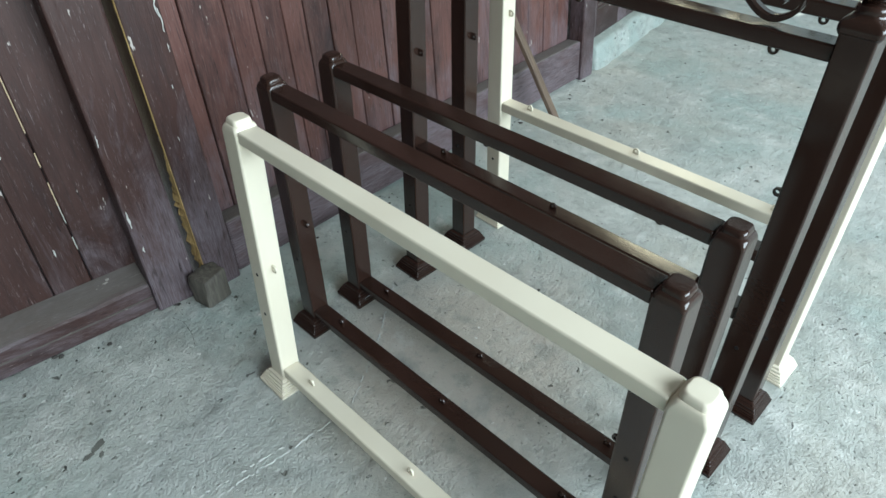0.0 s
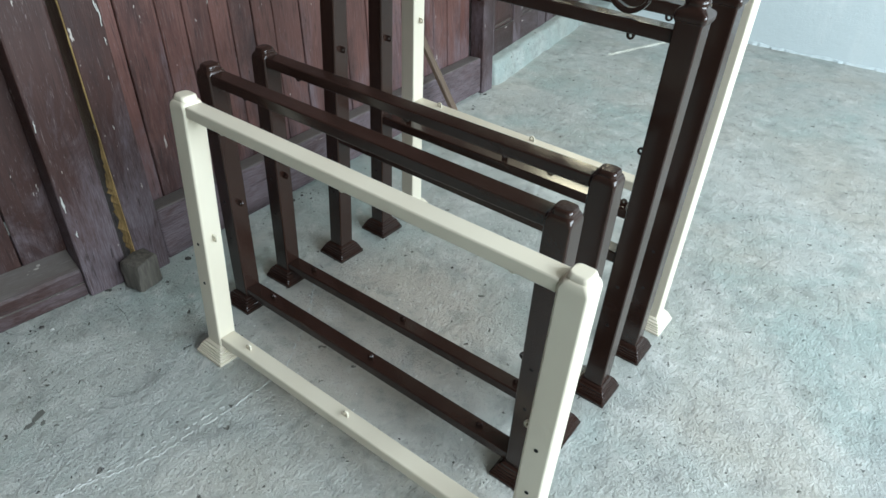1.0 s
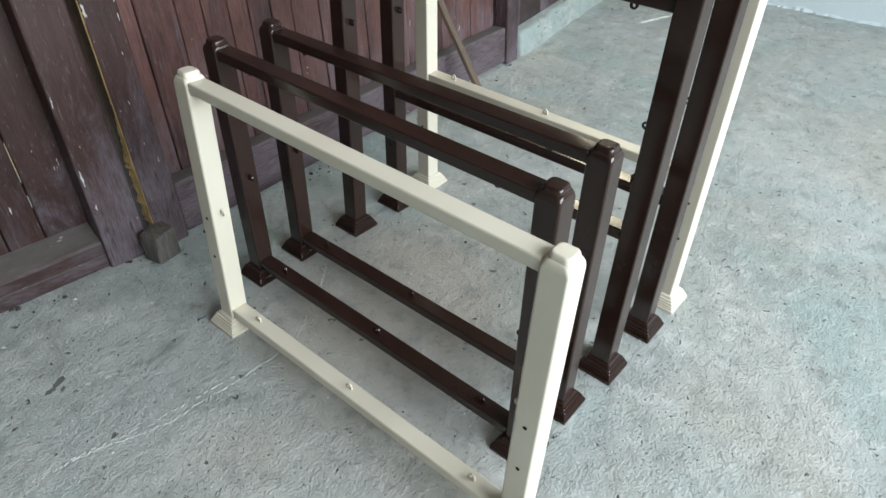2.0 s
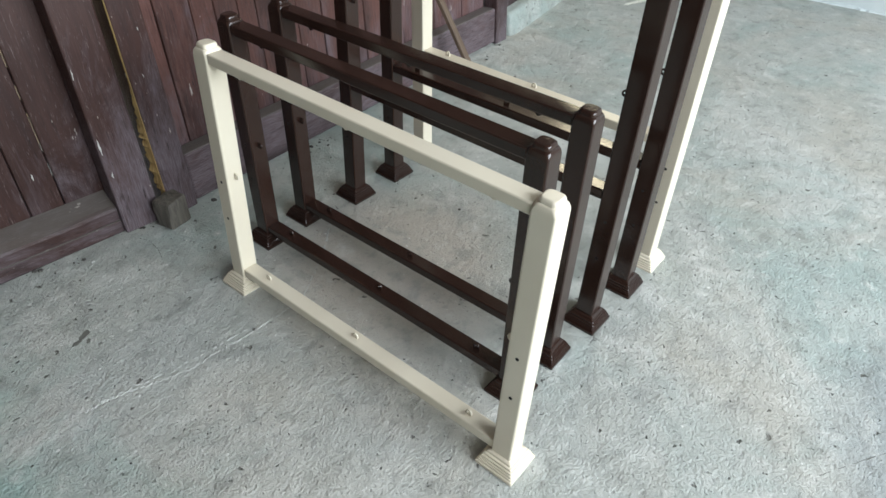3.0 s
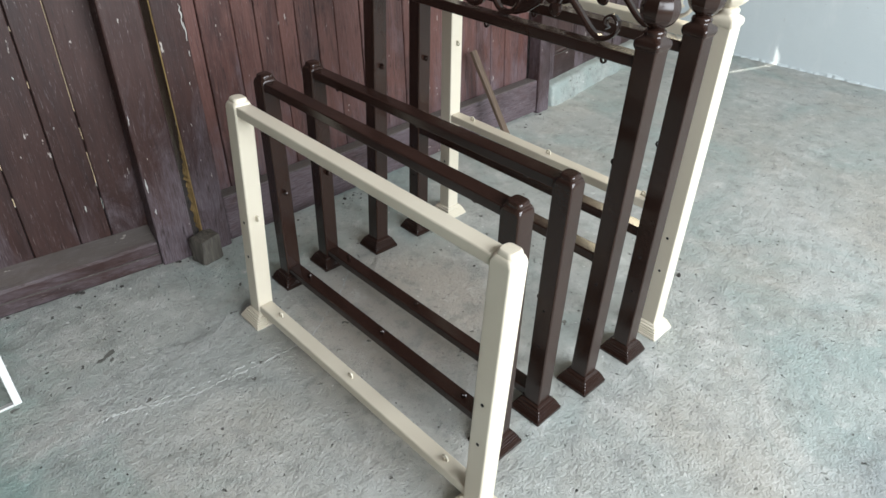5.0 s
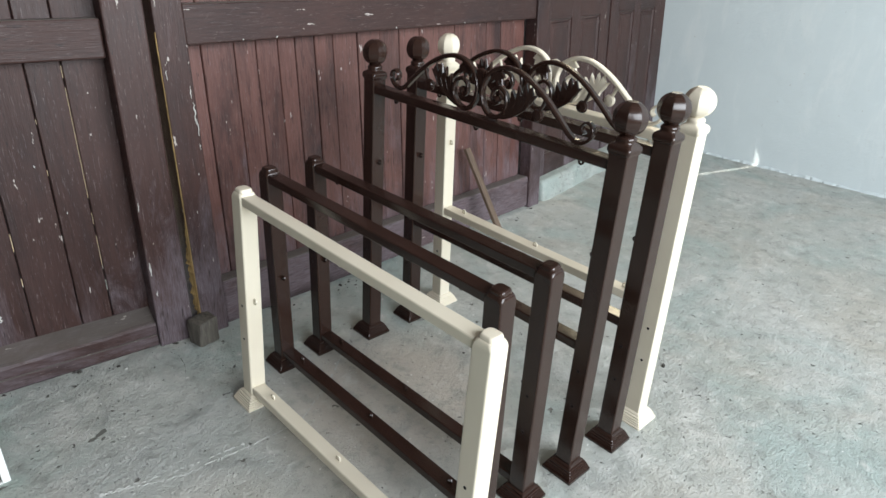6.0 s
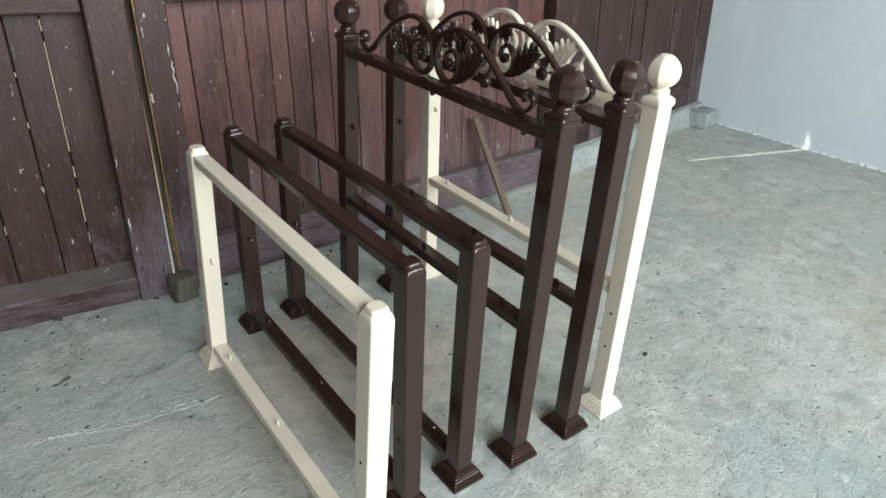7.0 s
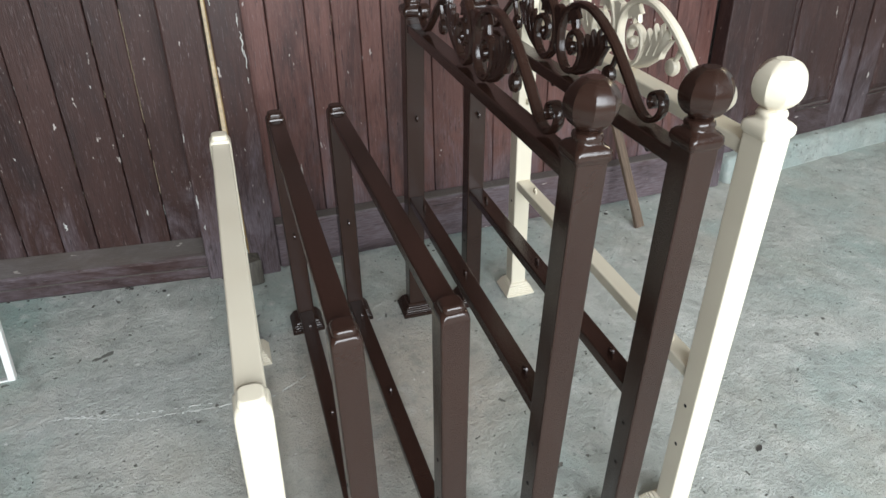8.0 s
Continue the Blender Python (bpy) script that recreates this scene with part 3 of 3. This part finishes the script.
def bed_end(name, mat, tall, m, label, group, span, zlug, middle):
    """Foot end (two posts and two rails) or head end (taller, with ball finials and a scrolled crest)."""
    ob = empty(name, m, label, "bed end", group)
    if tall:
        top = [(POST, 0.036, 0.004), (POST, 0.946, 0.004), (0.0285, 0.9495, 0.007), (0.0305, 0.954, 0.008), (0.0308, 0.960, 0.008), (0.0298, 0.966, 0.008), (0.0260, 0.9705, 0.010),
               (0.0215, 0.9735, 0.013), (0.0205, 0.978, 0.016), (0.0225, 0.982, 0.019), (0.0215, 0.987, 0.019), (0.0175, 0.991, 0.017)]
    else:
        top = [(POST, 0.036, 0.005), (POST, 0.691, 0.005), (0.0250, 0.698, 0.008), (0.0232, 0.7035, 0.010), (0.0212, 0.7060, 0.010), (0.0196, 0.7066, 0.010),
               (0.0194, 0.7115, 0.010), (0.0180, 0.7158, 0.010), (0.0145, 0.7182, 0.010)]
    post = mesh_of("post", loft(top, 4), mat, "weighted")
    plinth, lug = plinth_mesh(mat), lug_mesh(mat)
    zlow, hlow = (0.419, 0.028) if tall else (0.055, 0.028)
    zup, hup = (0.918, 0.026) if tall else (0.688, 0.026)
    for s in (-1, 1):
        p = part("post", post, mat, ob, m=pose(0, s * span / 2, 0))
        part("plinth", plinth, mat, p)
        part("lug", lug, mat, p, m=pose(0, -s * POST, zlug, s * 90, 0, 0))
        for z in (0.237, 0.352):
            part("bolt_hole", HOLES, HOLE, p, m=pose(-POST, 0, z, 0, 0, 180))
        if tall:
            bm = bmesh.new()
            prof = [(0.015, -0.041)]
            prof += [(0.0405 * math.cos(a) ** 0.9, 0.039 * math.sin(a)) for a in [radians(-66 + 6 * i) for i in range(24)]] + [(0.014, 0.0378)]
            lathe(bm, prof, 48, 8, 0.88)
            part("ball_finial", bm, mat, p, m=pose(0, 0, 1.029, 0, 0, 22.5), smooth=True)
    half = span / 2 - POST + 0.001
    part("bottom_rail", box(-0.0215, 0.0215, -half, half, zlow - hlow / 2, zlow + hlow / 2, 0.004, 3), mat, ob, smooth="weighted")
    part("top_rail", box(-0.0215, 0.0215, -half, half, zup - hup / 2, zup + hup / 2, 0.004, 3), mat, ob, smooth="weighted")
    for y in (-0.352, middle, 0.352):
        part("lug", lug, mat, ob, m=pose(0, y, zlow + hlow / 2 - 0.0005))
        part("lug", lug, mat, ob, m=pose(0, y, zup - hup / 2 + 0.0005, 180, 0, 0))
    if tall:
        crest(ob, mat, zup + hup / 2)
    return ob


def plate(bm, outline, half):
    """A flat cast ornament: an outline in the y-z plane with a thickness and a raised middle."""
    rows = []
    c = sum((Vector(p) for p in outline), Vector((0, 0))) / len(outline)
    for k, x in ((0.90, -half), (1.0, -half * 0.4), (1.0, half * 0.4), (0.90, half)):
        rows.append([bm.verts.new((x, *(c + (Vector(p) - c) * k))) for p in outline])
    n = len(outline)
    for a, b in zip(rows, rows[1:]):
        for i in range(n):
            bm.faces.new((a[i], a[(i + 1) % n], b[(i + 1) % n], b[i]))
    bm.faces.new(rows[0][::-1])
    bm.faces.new(rows[-1])


def crest(ob, mat, z0):
    arm = [(0.349, 0.034), (0.341, 0.042), (0.343, 0.056), (0.357, 0.063), (0.371, 0.053), (0.373, 0.036), (0.361, 0.020), (0.342, 0.011), (0.322, 0.014), (0.300, 0.028),
           (0.262, 0.062), (0.205, 0.106), (0.150, 0.134), (0.105, 0.144), (0.062, 0.138), (0.026, 0.114), (0.009, 0.076), (0.017, 0.035), (0.045, 0.011), (0.078, 0.017),
           (0.098, 0.044), (0.094, 0.076), (0.072, 0.090), (0.051, 0.080), (0.046, 0.060), (0.058, 0.046), (0.072, 0.054)]
    lobes = [(0.060, 0.008), (0.090, 0.010), (0.122, 0.022), (0.152, 0.042), (0.178, 0.068), (0.196, 0.094), (0.184, 0.092), (0.177, 0.112), (0.169, 0.088), (0.158, 0.116), (0.151, 0.082), (0.145, 0.092),
             (0.134, 0.110), (0.130, 0.070), (0.123, 0.082), (0.112, 0.096), (0.109, 0.054), (0.094, 0.044), (0.078, 0.020)]
    inner = [(0.034, 0.112), (0.050, 0.130), (0.072, 0.134), (0.086, 0.118), (0.076, 0.114), (0.080, 0.098), (0.066, 0.108), (0.060, 0.092), (0.052, 0.108), (0.040, 0.098)]
    for s in (-1, 1):
        path = catmull([(s * y, z0 + z) for y, z in arm], 5)
        part("scroll", sweep(bmesh.new(), path, lambda u: 0.019 - 0.007 * max(0, u - 0.7) / 0.3, lambda u: 0.006 + 0.0065 * min(1, max(0, (u - 0.18) / 0.12)) - 0.004 * max(0, u - 0.7) / 0.3), mat, ob, smooth=True)
        bm = bmesh.new()
        plate(bm, [(s * y, z0 + z) for y, z in lobes], 0.0055)
        sweep(bm, catmull([(s * 0.070, z0 + 0.012), (s * 0.115, z0 + 0.028), (s * 0.152, z0 + 0.052), (s * 0.186, z0 + 0.088)], 5), lambda u: 0.016 - 0.007 * u, lambda u: 0.010 - 0.004 * u)
        for tip in ((0.175, 0.106), (0.156, 0.108), (0.133, 0.102), (0.111, 0.088)):
            sweep(bm, catmull([(s * (tip[0] - 0.012), z0 + tip[1] - 0.055), (s * (tip[0] + 0.001), z0 + tip[1] - 0.024), (s * tip[0], z0 + tip[1])], 4), lambda u: 0.0145 * (1 - 0.5 * u), lambda u: 0.006 * (1 - 0.75 * u))
        part("leaf", bm, mat, ob, smooth=True)
        bm = bmesh.new()
        plate(bm, [(s * y, z0 + z) for y, z in inner], 0.005)
        part("small_leaf", bm, mat, ob, smooth=True)
        # oval drop on a short stalk under the arm
        bm = bmesh.new()
        sweep(bm, catmull([(s * 0.222, z0 + 0.088), (s * 0.216, z0 + 0.072), (s * 0.207, z0 + 0.056)], 4), lambda u: 0.010, lambda u: 0.008)
        lathe(bm, [(0.006, -0.009), (0.0145, -0.007), (0.0175, 0), (0.0145, 0.007), (0.006, 0.009)], 16, centre=(0, s * 0.203, z0 + 0.046), axis="X")
        part("drop", bm, mat, ob, smooth=True)
        bm = bmesh.new()
        lathe(bm, [(0.003, -0.011), (0.0075, -0.009), (0.0105, 0), (0.0075, 0.009), (0.003, 0.011)], 14, centre=(0, s * 0.065, z0 + 0.060), axis="X")
        part("rosette", bm, mat, ob, smooth=True)
    bm = bmesh.new()
    plate(bm, [(0, z0 + 0.128), (0.014, z0 + 0.124), (0.012, z0 + 0.108), (0.018, z0 + 0.094), (0.006, z0 + 0.084), (0, z0 + 0.070), (-0.006, z0 + 0.084), (-0.018, z0 + 0.094), (-0.012, z0 + 0.108), (-0.014, z0 + 0.124)], 0.007)
    part("crest_leaf", bm, mat, ob, smooth=True)


def stand(x, y, rz, lean):
    return pose(x, y, 0, 0, lean, rz)


FOOT, HEAD = "row of bed foot ends", "row of bed head ends"
bed_end("bed_footboard", CREAM, False, stand(-0.480, 0.422, 0.83, 1.45), "cream-painted metal bed foot end standing on concrete", FOOT, 0.926, 0.371, 0.013)
bed_end("bed_footboard", BROWN, False, stand(-0.3035, 0.533, 0.72, -1.23), "dark brown painted metal bed foot end beside the cream one", FOOT, 0.9335, 0.349, -0.015)
bed_end("bed_footboard", BROWN, False, stand(-0.1405, 0.5395, 1.31, -0.72), "dark brown painted metal bed foot end beside a tall head end", FOOT, 0.935, 0.363, 0.012)
bed_end("bed_headboard", BROWN, True, stand(0.048, 0.515, 0.17, 0.32), "dark brown metal bed head end with ball finials and scrolled crest", HEAD, 0.924, 0.677, 0.005)
bed_end("bed_headboard", BROWN, True, stand(0.246, 0.512, 0.65, -0.69), "dark brown metal bed head end standing between two others", HEAD, 0.9265, 0.669, 0.005)
bed_end("bed_headboard", CREAM, True, stand(0.409, 0.518, -0.30, -1.93), "cream metal bed head end with ball finials and scrolled crest", HEAD, 0.933, 0.689, 0.005)

# ---- loose things ----
stick_a, stick_b = Vector((1.057, 1.218, 0.0)), Vector((1.005, 1.470, 0.42))
d = stick_b - stick_a
st = part("wooden_stick", box(-0.019, 0.019, -0.009, 0.009, 0.0, d.length, 0.002), STICK, m=Matrix.Translation(stick_a + Vector((0, 0, 0.004))) @ d.to_track_quat("Z", "Y").to_matrix().to_4x4())
tagged(st, "narrow brown wooden stick leaning against the door", "stick")

wf = empty("window_frame_loose", Matrix.Translation((-1.147, 0.983, 0.0)) @ pose(0, 0, 0, -15.3, 0, 1.0), "white painted rectangular frame leaning against the door", "frame")
W, H, P = 0.62, 1.40, 0.019
part("side_bar", box(-P, 0, 0, 0.022, 0, H, 0.0015), WHITE, wf)
part("side_bar", box(-W, -W + P, 0, 0.022, 0, H, 0.0015), WHITE, wf)
part("cross_bar", box(-W + P + 0.0005, -P - 0.0005, 0, 0.022, 0, 0.006, 0.0015), WHITE, wf)
part("cross_bar", box(-W + P + 0.0005, -P - 0.0005, 0, 0.022, H - 0.006, H, 0.0015), WHITE, wf)


# ---- marks and litter on the floor ----
def ridge(name, pts, width, height, mat, label, seed, breaks=0.0):
    """An uneven line of raised or sunken mortar along the floor."""
    rng = random.Random(seed)
    path = catmull(pts, 14)
    bm = bmesh.new()
    run = []

    def close():
        for a, b in zip(run, run[1:]):
            bm.faces.new((a[0], a[1], b[1], b[0]))
            bm.faces.new((a[1], a[2], b[2], b[1]))
        run.clear()
    for i, p in enumerate(path):
        t = (path[min(i + 1, len(path) - 1)] - path[max(i - 1, 0)]).normalized()
        n = Vector((-t.y, t.x))
        c = p + n * rng.uniform(-1, 1) * width * 0.8
        w = width * rng.uniform(0.25, 1.0)
        run.append([bm.verts.new((*(c - n * w), 0.0002)), bm.verts.new((*(c + n * w * rng.uniform(-0.4, 0.4)), height * rng.uniform(0.5, 1.0))), bm.verts.new((*(c + n * w), 0.0002))])
        if rng.random() < breaks:
            close()
    close()
    part(name, bm, mat, floor, label)


ridge("mortar_ridge", [(-1.03, 0.785), (-0.964, 0.776), (-0.88, 0.745), (-0.794, 0.717), (-0.72, 0.715), (-0.64, 0.708), (-0.504, 0.704), (-0.44, 0.703)], 0.0038, 0.0022, RIDGE, "pale broken mortar ridge", 3, 0.22)
ridge("mortar_ridge", [(-1.0, 0.79), (-0.86, 0.755), (-0.74, 0.735), (-0.60, 0.722)], 0.003, 0.0025, RIDGE, "pale broken mortar ridge", 8, 0.4)
ridge("mortar_ridge", [(-0.42, 0.71), (-0.295, 0.79), (-0.21, 0.85), (-0.147, 0.903), (-0.06, 0.97)], 0.0035, 0.0025, RIDGE, "pale broken mortar ridge", 5, 0.4)
ridge("floor_crack", [(-0.043, -0.601), (0.085, -0.679), (0.194, -0.744), (0.32, -0.80)], 0.0014, 0.0006, STAIN, "hairline crack", 6, 0.2)
ridge("floor_crack", [(0.525, -0.098), (0.60, -0.122), (0.692, -0.160), (0.76, -0.18)], 0.0012, 0.0006, STAIN, "hairline crack", 7, 0.3)
ridge("floor_crack", [(-0.590, 1.30), (-0.577, 1.26), (-0.583, 1.20), (-0.600, 1.15)], 0.0014, 0.001, STAIN, "chipped slab edge", 9, 0.2)


def blotch(bm, x, y, r, squash, turn, rng, z=0.0012):
    pts = []
    for i in range(14):
        a = math.tau * i / 14
        q = r * rng.uniform(0.65, 1.1)
        px, py = q * math.cos(a), q * squash * math.sin(a)
        pts.append((x + px * math.cos(turn) - py * math.sin(turn), y + px * math.sin(turn) + py * math.cos(turn)))
    top = [bm.verts.new((px, py, z)) for px, py in pts]
    low = [bm.verts.new((x + (px - x) * 1.06, y + (py - y) * 1.06, -0.0005)) for px, py in pts]
    bm.faces.new(top)
    for i in range(14):
        bm.faces.new((low[i], low[(i + 1) % 14], top[(i + 1) % 14], top[i]))


rng = random.Random(21)
bm = bmesh.new()
for x, y, r, q, a in ((-0.906, 1.024, 0.021, 0.5, 0.5), (-0.934, 1.010, 0.015, 0.5, 0.3), (-0.911, 0.996, 0.010, 0.5, 0.8)):
    blotch(bm, x, y, r, q, a, rng)
part("oil_stain", bm, STAIN, floor, "dark dried stain")
bm = bmesh.new()
blotch(bm, 0.737, 0.136, 0.013, 0.45, 0.4, rng, 0.004)
tagged(part("paint_flake", bm, SPECK), "small dark flake lying on the concrete", "flake")


def litter(name, mat, count, lo, hi, seed, label, along=None):
    rng = random.Random(seed)
    bm = bmesh.new()
    for _ in range(count):
        x, y = rng.uniform(-1.7, 3.2), rng.uniform(-1.2, 1.5)
        if y > 1.28 and x < 1.7 and not along:
            continue
        if along:
            # crumbs gathered at the feet of the doors
            x = rng.uniform(along[0], along[1])
            foot = 1.405 - 0.0666 * (x + 0.975) if x < -0.46 else 1.327 + 0.0634 * (x + 0.358)
            y = foot - 0.022 - 0.075 * rng.random() ** 2.2
        r = lo + (hi - lo) * rng.random() ** 3
        m = pose(x, y, r * 0.15, 0, 0, rng.uniform(0, 360)) @ Matrix.Diagonal((r, r * rng.uniform(0.4, 0.9), r * 0.4, 1))
        n = len(bm.verts)
        bmesh.ops.create_icosphere(bm, subdivisions=1, radius=1, matrix=m)
        bm.verts.ensure_lookup_table()
        for vtx in list(bm.verts)[n:]:
            vtx.co += Vector((rng.uniform(-1, 1), rng.uniform(-1, 1), 0)) * r * 0.25
    tagged(part(name, bm, mat), label, "litter", kind="stuff")


litter("dark_grit", SPECK, 170, 0.0012, 0.0065, 31, "scattered dark grit and chips on the concrete")
litter("pale_chips", FLAKE, 150, 0.001, 0.005, 32, "scattered pale mortar chips on the concrete")
litter("door_foot_debris", SPECK, 150, 0.0015, 0.011, 33, "dark crumbs and splinters along the foot of the doors", (-1.6, 1.55))
litter("door_foot_crumbs", FLAKE, 70, 0.0012, 0.007, 34, "pale crumbs and paint chips along the foot of the doors", (-0.75, 1.55))


# ---- flaking plaster along the foot of the pale wall ----
frng = random.Random(12)
bm = bmesh.new()
prev = None
y = -2.2
while y < 1.72:
    h = 0.006 + 0.022 * max(0.0, noise.noise((y * 7, 2, 0)) + 0.25) + 0.004 * frng.random()
    dpt = 0.004 + 0.012 * frng.random()
    row = [bm.verts.new(p) for p in ((EAST + 0.002, y, h), (EAST - dpt * 0.6, y, h * 0.8), (EAST - dpt, y, h * 0.3), (EAST - dpt - 0.006 * frng.random(), y, -0.004))]
    if prev:
        for i in range(3):
            bm.faces.new((prev[i], prev[i + 1], row[i + 1], row[i]))
    prev = row
    y += 0.012 + 0.02 * frng.random()
flakes = part("wall_foot_plaster", bm, PLASTER, wall_east, "crumbling grey plaster along the floor")
